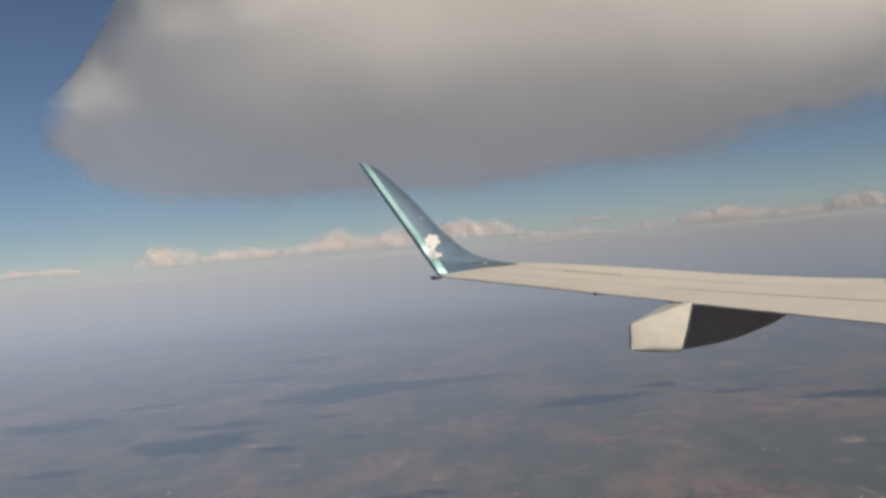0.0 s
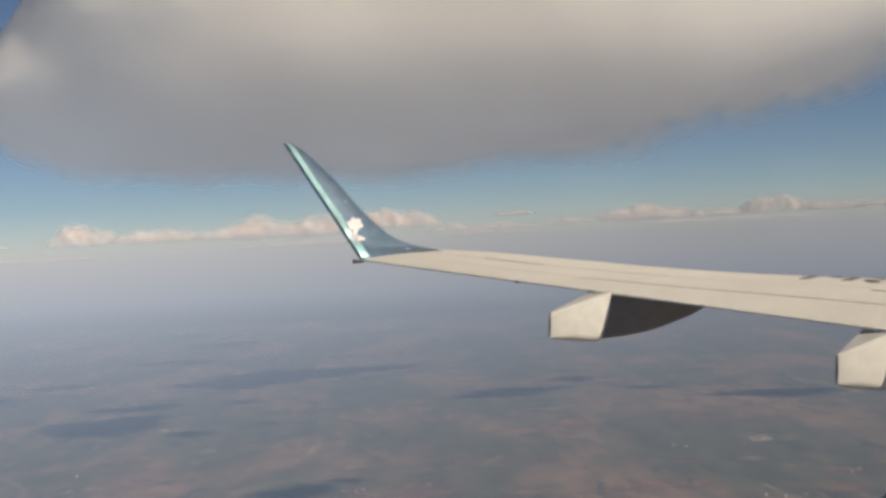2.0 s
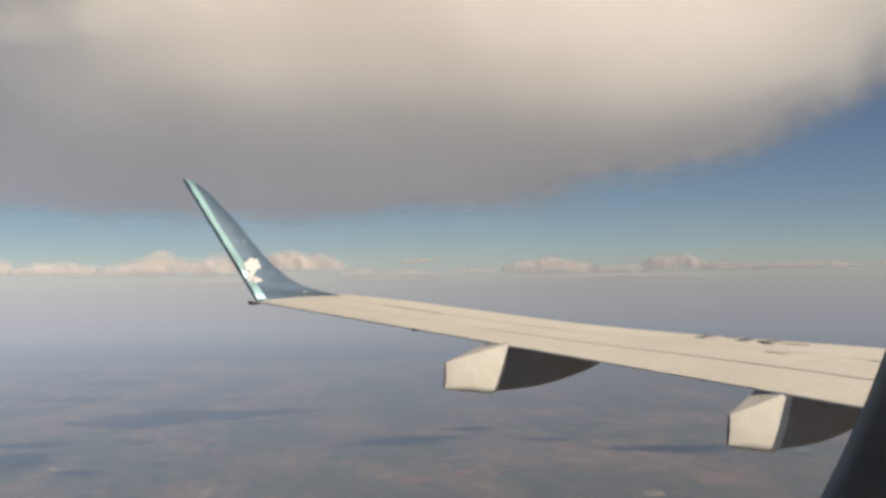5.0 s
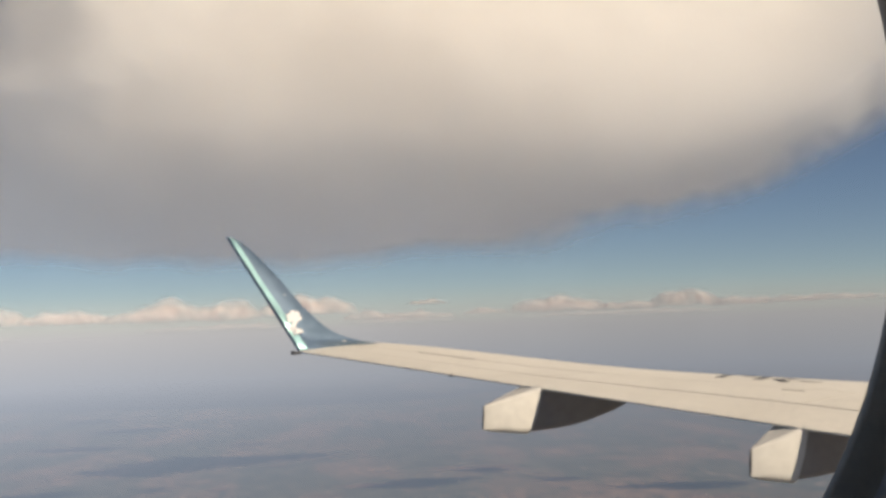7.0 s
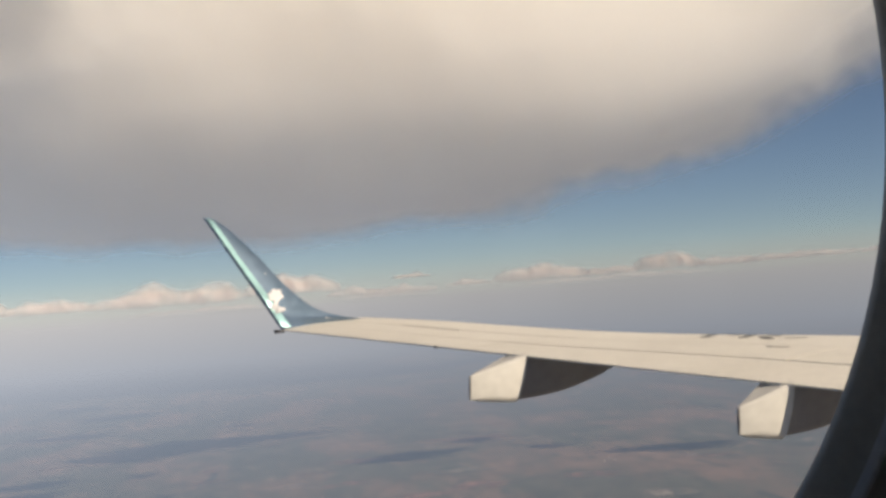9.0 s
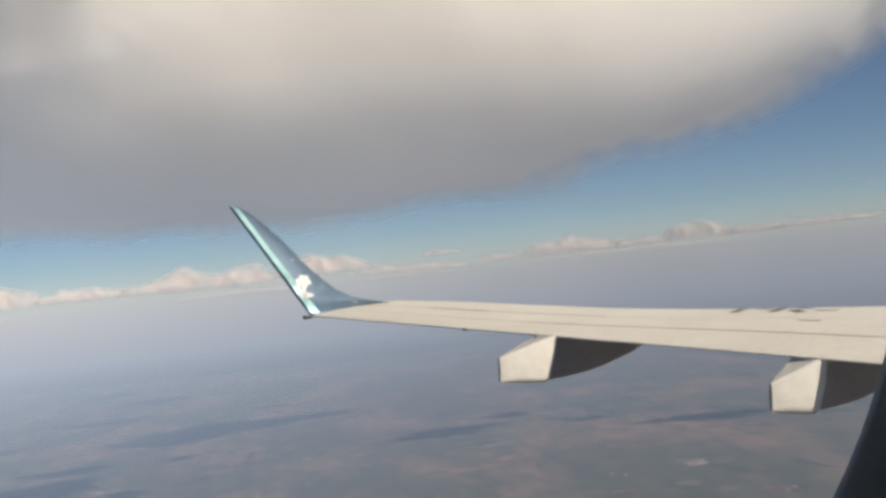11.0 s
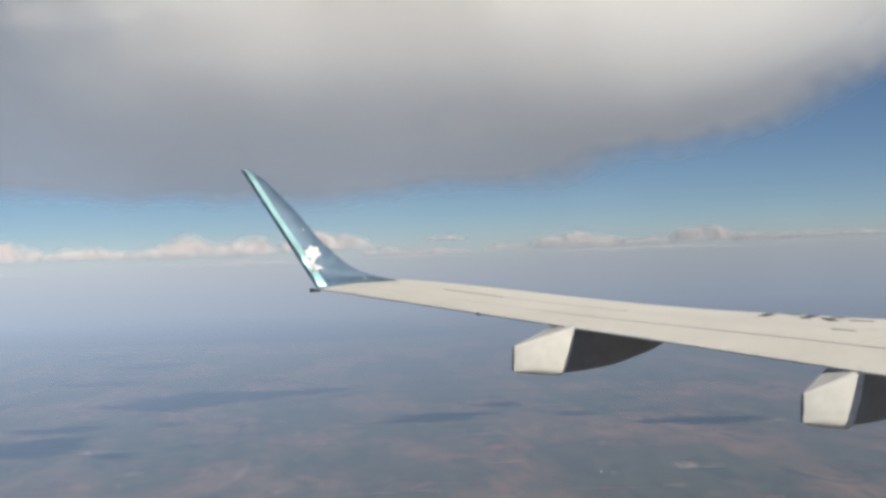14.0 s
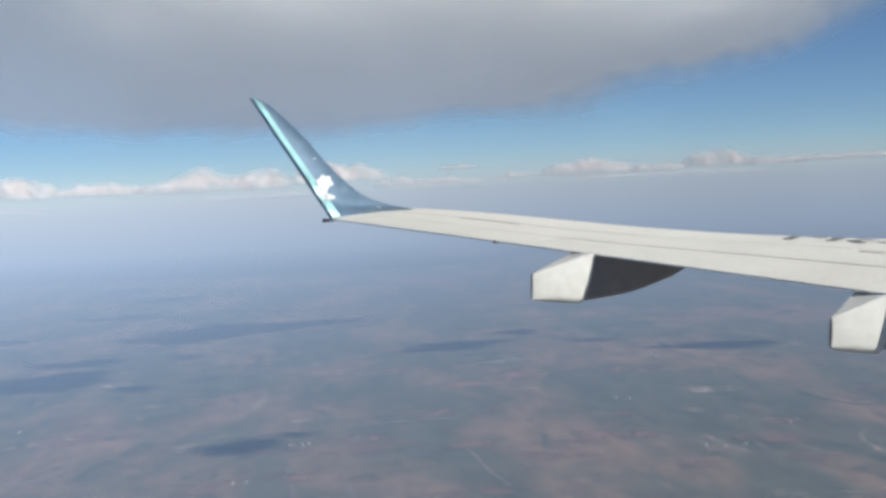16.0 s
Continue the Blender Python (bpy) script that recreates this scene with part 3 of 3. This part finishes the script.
def fairing(y0, x_aft, z_top, z_low, x_te, z_te, z_bot, x_fwd, half):
    """Flap track fairing: a deep, narrow boat under the wing, coloured darker than its cream, tapering tail."""
    def ring_at(x, inset=0.0):
        k = (x - x_aft) / (x_te - x_aft)
        top = lerp(z_top, z_te + 0.020, min(1, k)) if inset == 0 else z_te - 0.012 + 0.05 * (x - x_te)
        kk = (x - x_aft) / (x_fwd - x_aft)
        low = curve_at([(0, z_low), (0.04, lerp(z_low, z_bot, 0.45)), (0.12, lerp(z_low, z_bot, 0.85)), (0.24, z_bot), (0.4, z_bot + 0.04), (0.55, z_bot + 0.125), (0.7, z_bot + 0.25), (1.0, z_bot + 0.55)], kk)[0]
        w = half * (0.03 + 0.97 * min(1, k * 1.02) ** 0.85) * (1 if kk < 0.6 else 1 - 0.6 * ((kk - 0.6) / 0.4) ** 2) - inset
        low = min(low, top - 0.02) + inset
        keel = w * (1 - 0.45 * smooth(0.90, 1.20, k)) if inset else w         # half width at the bottom: the forward body narrows to a keel
        r = min(0.06, (top - low) * 0.3, w * 0.8, keel * 0.8)
        ring = [(y0 - w, top - r * 0.35), (y0 - lerp(w, keel, 0.42) - 0.006, lerp(top, low, 0.5)), (y0 - keel, low + r)]
        for a in (25, 50, 75):
            ring.append((y0 - keel + r * (1 - math.cos(radians(a))), low + r * (1 - math.sin(radians(a)))))
        ring += [(y0, low)] + [(2 * y0 - py, pz) for py, pz in reversed(ring)] + [(y0 + w - r * 0.3, top), (y0 - w + r * 0.3, top)]
        rake = 0.11 * (min(1.0, k) if k < 1 else smooth(2.2, 1.0, k))      # the joint between tail and body sweeps aft as it goes down
        return [(x - rake * ((top - z) / (top - low)) ** 1.4, y, z) for y, z in ring]

    def hull(rings):
        bm, vs = grid_bm(rings, close_v=True)
        bm.faces.new(vs[-1])
        bm.faces.new(vs[0][::-1])
        bmesh.ops.recalc_face_normals(bm, faces=bm.faces)
        return bm

    tail = [ring_at(lerp(x_aft, x_te, i / 10)) for i in range(11)]
    body = [ring_at(lerp(x_te + 0.004, x_fwd, (i / 18) ** 1.1), 0.008) for i in range(19)]
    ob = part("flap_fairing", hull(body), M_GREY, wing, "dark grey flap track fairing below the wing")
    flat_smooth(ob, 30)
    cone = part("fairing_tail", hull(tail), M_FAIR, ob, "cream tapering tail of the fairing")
    flat_smooth(cone, 30)
    # thin dark cap that paints the shade on the tail's blunt, aft-facing end
    ring = tail[0]
    cz = sum(q[2] for q in ring) / len(ring)
    a = [(q[0] - 0.003, y0 + (q[1] - y0) * 0.96, cz + (q[2] - cz) * 0.98) for q in ring]
    b = [(q[0] - 0.007, y0 + (q[1] - y0) * 0.9, cz + (q[2] - cz) * 0.96) for q in ring]
    part("tail_cap", hull([a, b]), M_DARK, ob, "dark cap painted as the shaded end of the tail", smooth=False)


fairing(8.665, 5.205, -0.590, -0.797, 5.70, -0.438, -0.826, 7.35, 0.155)
fairing(6.21, 5.945, -0.742, -0.940, 6.34, -0.590, -0.978, 7.95, 0.165)

# ---- winglet ----
CORNER, TIP = np.array([4.839, 11.938, -0.216]), np.array([4.215, 12.618, 1.012])
LEAD = [(0.0, 6.10, 11.75, -0.17), (0.07, 5.62, 11.74, -0.112), (0.14, 5.319, 11.828, -0.052), (0.22, 5.125, 11.932, 0.037), (0.34, 4.958, 12.049, 0.191), (0.48, 4.814, 12.165, 0.365),
        (0.65, 4.666, 12.296, 0.576), (0.81, 4.516, 12.423, 0.776), (0.92, 4.405, 12.514, 0.913), (0.975, 4.33, 12.575, 0.985), (1.0, 4.275, 12.60, 1.015)]
NORMAL = np.cross(TIP - CORNER, np.array([5.556, 11.726, -0.107]) - CORNER)
NORMAL = -NORMAL / np.linalg.norm(NORMAL)      # towards the cabin and up


def winglet_point(s, c, side):
    """s from root to tip, c from trailing (0) to leading edge (1), side 1 inboard skin, -1 outboard."""
    te, le = CORNER + (TIP - CORNER) * s, curve_at(LEAD, s)
    le = le + (le - te) / np.linalg.norm(le - te) * (0.058 * math.sin(math.pi * min(1, s * 1.05) ** 0.7) + 0.022 * smooth(0.40, 0.70, s) * smooth(1.02, 0.9, s))
    ch = np.linalg.norm(le - te)
    t = 0.13 * min(ch, 0.6) * max(0.0, 1 - c) ** (2.3 if side > 0 else 0.6) * min(1.0, c / 0.12) ** 0.8 * (0.3 + 0.7 * smooth(0.0, 0.3, s)) + 0.004
    bend = 0.012 * (1 - s) ** 3 * math.sin(math.pi * c)
    return te + (le - te) * c + NORMAL * (side * t + bend)


def winglet_skin(c0, c1, s0, s1, ns, nc):
    rows = []
    for i in range(ns + 1):
        s = lerp(s0, s1, i / ns)
        cs = [lerp(c0, c1, j / nc) for j in range(nc + 1)]
        r = [tuple(winglet_point(s, c, 1)) for c in cs]
        r += [tuple(winglet_point(s, c, -1)) for c in reversed(cs)]
        rows.append(r)
    bm, vs = grid_bm(rows, close_v=True)
    bm.faces.new(vs[0])
    bm.faces.new(vs[-1][::-1])
    bmesh.ops.recalc_face_normals(bm, faces=bm.faces)
    return bm


winglet = part("winglet", winglet_skin(0.0, 1.0, 0.0, 1.0, 36, 14), M_BLUE, wing, "dark metallic blue upturned winglet")
flat_smooth(winglet, 40)


def stripe_bm():
    rows = []
    for i in range(41):
        s = lerp(0.012, 0.996, i / 40)
        ch = np.linalg.norm(curve_at(LEAD, s) - (CORNER + (TIP - CORNER) * s))
        c0, c1 = min(0.3, 0.024 / ch), min(0.8, (0.118 - 0.03 * s) / ch)
        te, le = CORNER + (TIP - CORNER) * s, curve_at(LEAD, s)
        h1 = float((winglet_point(s, c1, 1) - te) @ NORMAL) - float((le - te) @ NORMAL) * c1 + 0.003
        wide = (c1 - c0) * ch
        ring = []
        for j in range(5):
            c = lerp(c0, c1, j / 4)
            ring.append(tuple(te + (le - te) * c + NORMAL * (h1 + wide * (1 - j / 4) * math.tan(radians(lerp(4, 18, smooth(0.10, 0.26, s)))))))
        ring += [tuple(te + (le - te) * c1), tuple(te + (le - te) * c0)]
        rows.append(ring)
    bm, vs = grid_bm(rows, close_v=True)
    bmesh.ops.recalc_face_normals(bm, faces=bm.faces)
    return bm


flat_smooth(part("trailing_stripe", stripe_bm(), M_TEAL, winglet, "pale teal stripe along the trailing edge"), 40)


def decal(pts, material, name, label, lift=0.008):
    """A flat painted shape on the inboard skin; pts are (s, c)."""
    bm = bmesh.new()
    top = [bm.verts.new(winglet_point(s, c, 1) + NORMAL * lift) for s, c in pts]
    low = [bm.verts.new(winglet_point(s, c, 1) + NORMAL * (lift - 0.003)) for s, c in pts]
    bm.faces.new(top)
    for i in range(len(pts)):
        k = (i + 1) % len(pts)
        bm.faces.new((top[i], top[k], low[k], low[i]))
    bmesh.ops.recalc_face_normals(bm, faces=bm.faces)
    part(name, bm, material, winglet, label, smooth=False)


blob = []
for i in range(60):                # rounded lobes
    a = 2 * math.pi * i / 60
    k = 0.66 + 0.36 * abs(math.cos(3 * a + 0.6)) ** 0.6
    right, up = 13.5 * k * math.cos(a) - 2, 12 * k * math.sin(a) + 2
    blob.append((0.287 + 0.0004 * right + 0.0053 * up, 0.43 + 0.0153 * right + 0.0144 * up))
decal(blob, M_WHITE, "emblem", "white flower-like emblem", 0.014)
# the sun's glint below the emblem, painted on as a white patch
glint = []
for i in range(40):
    a = 2 * math.pi * i / 40
    k = 0.9 + 0.14 * math.cos(3 * a)
    right, up = 17 * k * math.cos(a) - 3, 8.5 * k * math.sin(a) - 1
    glint.append((0.168 + 0.0003 * right + 0.0050 * up, max(0.03, 0.17 + 0.0108 * right + 0.0095 * up)))
decal(glint, M_WHITE, "emblem_glint", "white patch painted as the sun glint below the emblem", 0.022)
stem = [(0.287 + 0.0004 * r + 0.0053 * u, 0.43 + 0.0153 * r + 0.0144 * u) for r, u in ((-4, -8), (4, -9), (3, -14), (5, -22), (-6, -22), (-3, -14))]
decal(stem, M_WHITE, "emblem_stem", "white stem of the emblem", 0.012)
decal([(0.50, 0.70), (0.508, 0.73), (0.50, 0.76), (0.492, 0.73)], M_WHITE, "white_dot", "small white mark")
decal([(0.085, 0.66), (0.092, 0.685), (0.085, 0.71), (0.078, 0.685)], M_WHITE, "white_dot", "small white mark")
# bright reflection at the tip, painted on in white
decal([(0.972, 0.24), (0.980, 0.45), (0.990, 0.58), (0.997, 0.40), (0.994, 0.22)], M_WHITE, "tip_glint", "small white glint painted at the tip")
# little dark probe at the trailing corner
bm = bmesh.new()
bmesh.ops.create_cone(bm, cap_ends=True, segments=10, radius1=0.022, radius2=0.012, depth=0.11)
bmesh.ops.transform(bm, matrix=Matrix.Translation(CORNER + np.array([-0.02, 0, -0.02])) @ Matrix.Rotation(radians(90), 4, "Y"), verts=bm.verts)
part("tip_light", bm, M_DARK, wing, "small dark tip light housing")

# ================= airplane: cabin side with its window =================
YW = 0.620                       # plane of the outer pane
WX, WZ, WA, WB = 0.297, 0.222, 0.568, 0.599


def oval(grow, y, n=96, p=2.00):
    r = []
    for i in range(n):
        a = 2 * math.pi * i / n
        c, s = math.cos(a), math.sin(a)
        r.append((WX + (WA + grow) * math.copysign(abs(c) ** (2 / p), c), y, WZ + (WB + grow) * math.copysign(abs(s) ** (2 / p), s)))
    return r


cabin_window = new("window_1")
cabin_window.matrix_world = AIR
tagged(cabin_window, "oval cabin window with a dark grey moulded surround", "window", kind="structure")
bm, _ = grid_bm([oval(0.05, YW + 0.035), oval(0.0, YW), oval(0.004, YW - 0.008), oval(0.022, YW - 0.022), oval(0.036, YW - 0.034)], close_v=True)
part("window_reveal", bm, M_REVEAL, cabin_window, "dark grey window reveal")
bm, _ = grid_bm([oval(0.036, YW - 0.034), oval(0.039, YW - 0.044), oval(0.043, YW - 0.047), oval(0.047, YW - 0.044), oval(0.050, YW - 0.030)], close_v=True)
part("window_rim", bm, M_RIM, cabin_window, "lighter rounded rim")
bm, vs = grid_bm([oval(0.003, YW + 0.004), oval(-0.2, YW + 0.004), oval(-0.4, YW + 0.004)], close_v=True)
bm.faces.new(vs[-1])
pane = part("pane", bm, M_PANE, cabin_window, "clear acrylic pane", smooth=False)
pane.visible_shadow = False


def wall_with_hole():
    """The cabin's side lining: a thick sheet with the window's oval cut through it."""
    n = 96
    x0, x1, z0, z1 = -3.0, 4.0, -1.3, 1.25
    outer = []
    for i in range(n):
        a = 2 * math.pi * i / n
        c, s = math.cos(a), math.sin(a)
        k = min(((x1 if c > 0 else x0) - WX) / c if abs(c) > 1e-6 else 1e9, ((z1 if s > 0 else z0) - WZ) / s if abs(s) > 1e-6 else 1e9)
        outer.append((WX + c * k, WZ + s * k))
    inn = [(q[0], q[2]) for q in oval(0.047, 0)]
    hole = [(q[0], q[2]) for q in oval(0.06, 0)]
    ya, yb = YW - 0.030, YW + 0.04
    rows = [[(x, ya, z) for x, z in inn], [(x, ya, z) for x, z in outer], [(x, yb, z) for x, z in outer], [(x, yb, z) for x, z in hole]]
    bm, _ = grid_bm(rows, close_v=True)
    bmesh.ops.recalc_face_normals(bm, faces=bm.faces)
    return bm


w = part("wall_port", wall_with_hole(), M_CABIN, smooth=False)
w.matrix_world = AIR
tagged(w, "dark cabin side wall lining around the window", "wall", kind="structure")


def slab(name, a, b, label, category):
    bm = bmesh.new()
    bmesh.ops.create_cube(bm, size=1)
    a, b = Vector(a), Vector(b)
    bmesh.ops.transform(bm, matrix=Matrix.Translation((a + b) / 2) @ Matrix.Diagonal((*(b - a), 1)), verts=bm.verts)
    ob = part(name, bm, M_CABIN, smooth=False)
    ob.matrix_world = AIR
    tagged(ob, label, category, kind="structure")


slab("floor", (-3.0, -2.6, -1.36), (4.0, YW + 0.04, -1.303), "plain grey cabin floor", "floor")
slab("ceiling", (-3.0, -2.6, 1.253), (4.0, YW + 0.04, 1.31), "plain grey cabin ceiling", "ceiling")
slab("wall_starboard", (-3.0, -2.66, -1.36), (4.0, -2.603, -0.05), "light cabin side wall below the windows", "wall")
slab("wall_starboard_upper", (-3.0, -2.66, 0.34), (4.0, -2.603, 1.31), "light cabin side wall above the windows", "wall")
for i in range(8):
    x = -3.0 + 0.96 * i
    slab("wall_starboard_post", (x, -2.655, -0.048), (min(x + 0.62, 4.0), -2.608, 0.338), "light cabin wall between two windows", "wall")
slab("wall_aft", (-3.06, -2.66, -1.36), (-3.003, YW + 0.04, 1.31), "plain grey cabin end wall", "wall")
slab("wall_front", (4.003, -2.66, -1.36), (4.06, YW + 0.04, 1.31), "plain grey cabin end wall", "wall")


# ================= settlements and tracks on the land =================
def ground_at(az, down):
    r = H / math.tan(radians(down))
    return Vector((r * math.sin(radians(az)), r * math.cos(radians(az)), 0))


def build_towns():
    rng = random.Random(11)
    verts, faces = [], []
    for _ in range(40):
        az, down = rng.uniform(-4, 54), rng.uniform(5.0, 24.0)
        c = ground_at(az, down)
        size = rng.choice((3, 5, 7, 12))
        for _ in range(rng.randint(1, 5)):
            x, y = c.x + rng.gauss(0, size), c.y + rng.gauss(0, size)
            a, b, h, t = rng.uniform(0.6, 1.5), rng.uniform(0.5, 1.1), rng.uniform(0.6, 1.4), rng.uniform(0, 3.14)
            ca, sa = math.cos(t), math.sin(t)
            k = len(verts)
            for dz in (-0.1, h):
                for u, v in ((-a, -b), (a, -b), (a, b), (-a, b)):
                    verts.append((x + u * ca - v * sa, y + u * sa + v * ca, dz))
            for ru in (-a * 0.9, a * 0.9):
                verts.append((x + ru * ca, y + ru * sa, h + 0.6))
            faces += [(k, k + 1, k + 5, k + 4), (k + 1, k + 2, k + 6, k + 5), (k + 2, k + 3, k + 7, k + 6), (k + 3, k, k + 4, k + 7),
                      (k + 4, k + 5, k + 9, k + 8), (k + 6, k + 7, k + 8, k + 9), (k + 5, k + 6, k + 9), (k + 7, k + 4, k + 8)]
    me = bpy.data.meshes.new("settlement")
    me.from_pydata(verts, [], faces)
    me.materials.append(M_TOWN)
    tagged(new("settlement", me), "scattered pale-roofed houses far below on the land", "houses", kind="stuff")


def build_fields():
    """Bare reddish and pale ground in long ragged patches: azimuth, angle below the horizon, half width and half depth, which soil."""
    known = [(26.2, 7.6, 75, 28, 0), (31.0, 7.0, 90, 26, 0), (33.2, 7.2, 50, 18, 1), (28.6, 9.4, 48, 24, 0), (31.2, 9.1, 44, 26, 0), (30.4, 8.4, 60, 18, 1), (24.8, 8.6, 40, 22, 0), (26.4, 10.6, 40, 26, 0),
             (12.4, 8.3, 34, 22, 1), (14.6, 9.4, 40, 20, 1), (10.4, 9.6, 40, 24, 0), (20.6, 10.6, 22, 12, 1), (23.6, 11.6, 30, 22, 0), (36.6, 9.0, 60, 26, 0), (39.6, 10.0, 40, 26, 1), (34.8, 12.0, 44, 22, 0)]
    rng = random.Random(23)
    spots = known + [(rng.uniform(1, 52), rng.uniform(6.0, 15.0) , rng.uniform(18, 55), rng.uniform(10, 26), rng.choice((0, 0, 1))) for _ in range(70)]
    for kind, name, label, material in ((0, "bare_soil", "ragged patches of bare reddish soil on the land", M_SOIL), (1, "dry_field", "pale dry fields and cleared ground on the land", M_FIELD)):
        verts, faces, cover = [], [], []
        for i, (az, down, w, d, k) in enumerate(spots):
            if k != kind:
                continue
            c, a = ground_at(az, down), radians(az)
            ax, ay = Vector((math.cos(a), -math.sin(a), 0)), Vector((math.sin(a), math.cos(a), 0))
            rings, n = 7, 40
            start = len(verts)
            for q in range(rings + 1):
                for j in range(n):
                    th = 2 * math.pi * j / n
                    e = Vector((math.cos(th), math.sin(th), i * 0.37))
                    r = q / rings * (0.8 + 0.5 * noise.noise(e * 1.6) + 0.4 * noise.noise(e * 4.2) + 0.3 * noise.noise(e * 9))
                    p = c + ax * (w * 1.15 * r * math.cos(th)) + ay * (d * 1.15 * r * math.sin(th))
                    verts.append((p.x, p.y, 0.15 + 0.004 * i + 0.1 * kind))
                    cover.append((0.85 if i < len(known) else 0.5) * smooth(1.0, 0.35, q / rings) + 0.5 * noise.noise(Vector((p.x, p.y * 0.5, i)) * 0.05) * (1 - q / rings))
            for q in range(rings):
                for j in range(n):
                    faces.append((start + q * n + j, start + (q + 1) * n + j, start + (q + 1) * n + (j + 1) % n, start + q * n + (j + 1) % n))
        me = bpy.data.meshes.new(name)
        me.from_pydata(verts, [], faces)
        me.materials.append(material)
        ob = new(name, me)
        set_cover(ob, cover)
        tagged(ob, label, "fields", kind="stuff")


def build_track(points, width, label):
    rows = []
    n = 60
    for i in range(n + 1):
        k = i / n * (len(points) - 1)
        a = curve_at([(j, *points[j]) for j in range(len(points))], k)
        b = curve_at([(j, *points[j]) for j in range(len(points))], min(len(points) - 1, k + 0.02))
        d = b - a if np.linalg.norm(b - a) > 1e-9 else np.array([0, 1.0])
        d = d / (np.linalg.norm(d) + 1e-9)
        w = width * (0.7 + 0.5 * noise.noise(Vector((i * 0.37, width, 0))))
        rows.append([(a[0] - d[1] * w, a[1] + d[0] * w, 0.25), (a[0] + d[1] * w, a[1] - d[0] * w, 0.25)])
    bm, _ = grid_bm(rows)
    bmesh.ops.recalc_face_normals(bm, faces=bm.faces)
    ob = part("road", bm, M_TRACK, smooth=False)
    tagged(ob, label, "road", kind="structure")


def g2(az, down):
    p = ground_at(az, down)
    return (p.x, p.y)


build_towns()
build_fields()
build_track([g2(4.5, 9.3), g2(5.4, 9.8), g2(6.0, 10.4), g2(5.0, 11.0)], 5, "pale winding dirt road")
build_track([g2(28.6, 12.4), g2(29.4, 13.3), g2(30.4, 14.1)], 2.5, "straight pale dirt road")
build_track([g2(3.5, 12.6), g2(7.0, 12.2), g2(10.0, 12.0)], 7, "broad strip of bare pale soil")
build_track([g2(19.8, 13.0), g2(20.2, 13.7), g2(19.9, 14.5)], 3.0, "pale winding dirt road")
build_track([g2(22.6, 13.2), g2(23.2, 14.5), g2(24.6, 15.4), g2(25.0, 14.0)], 2.5, "pale loop of dirt road")
build_track([g2(12.5, 17.5), g2(15.5, 17.0), g2(17.0, 18.2)], 2.5, "pale dirt road")
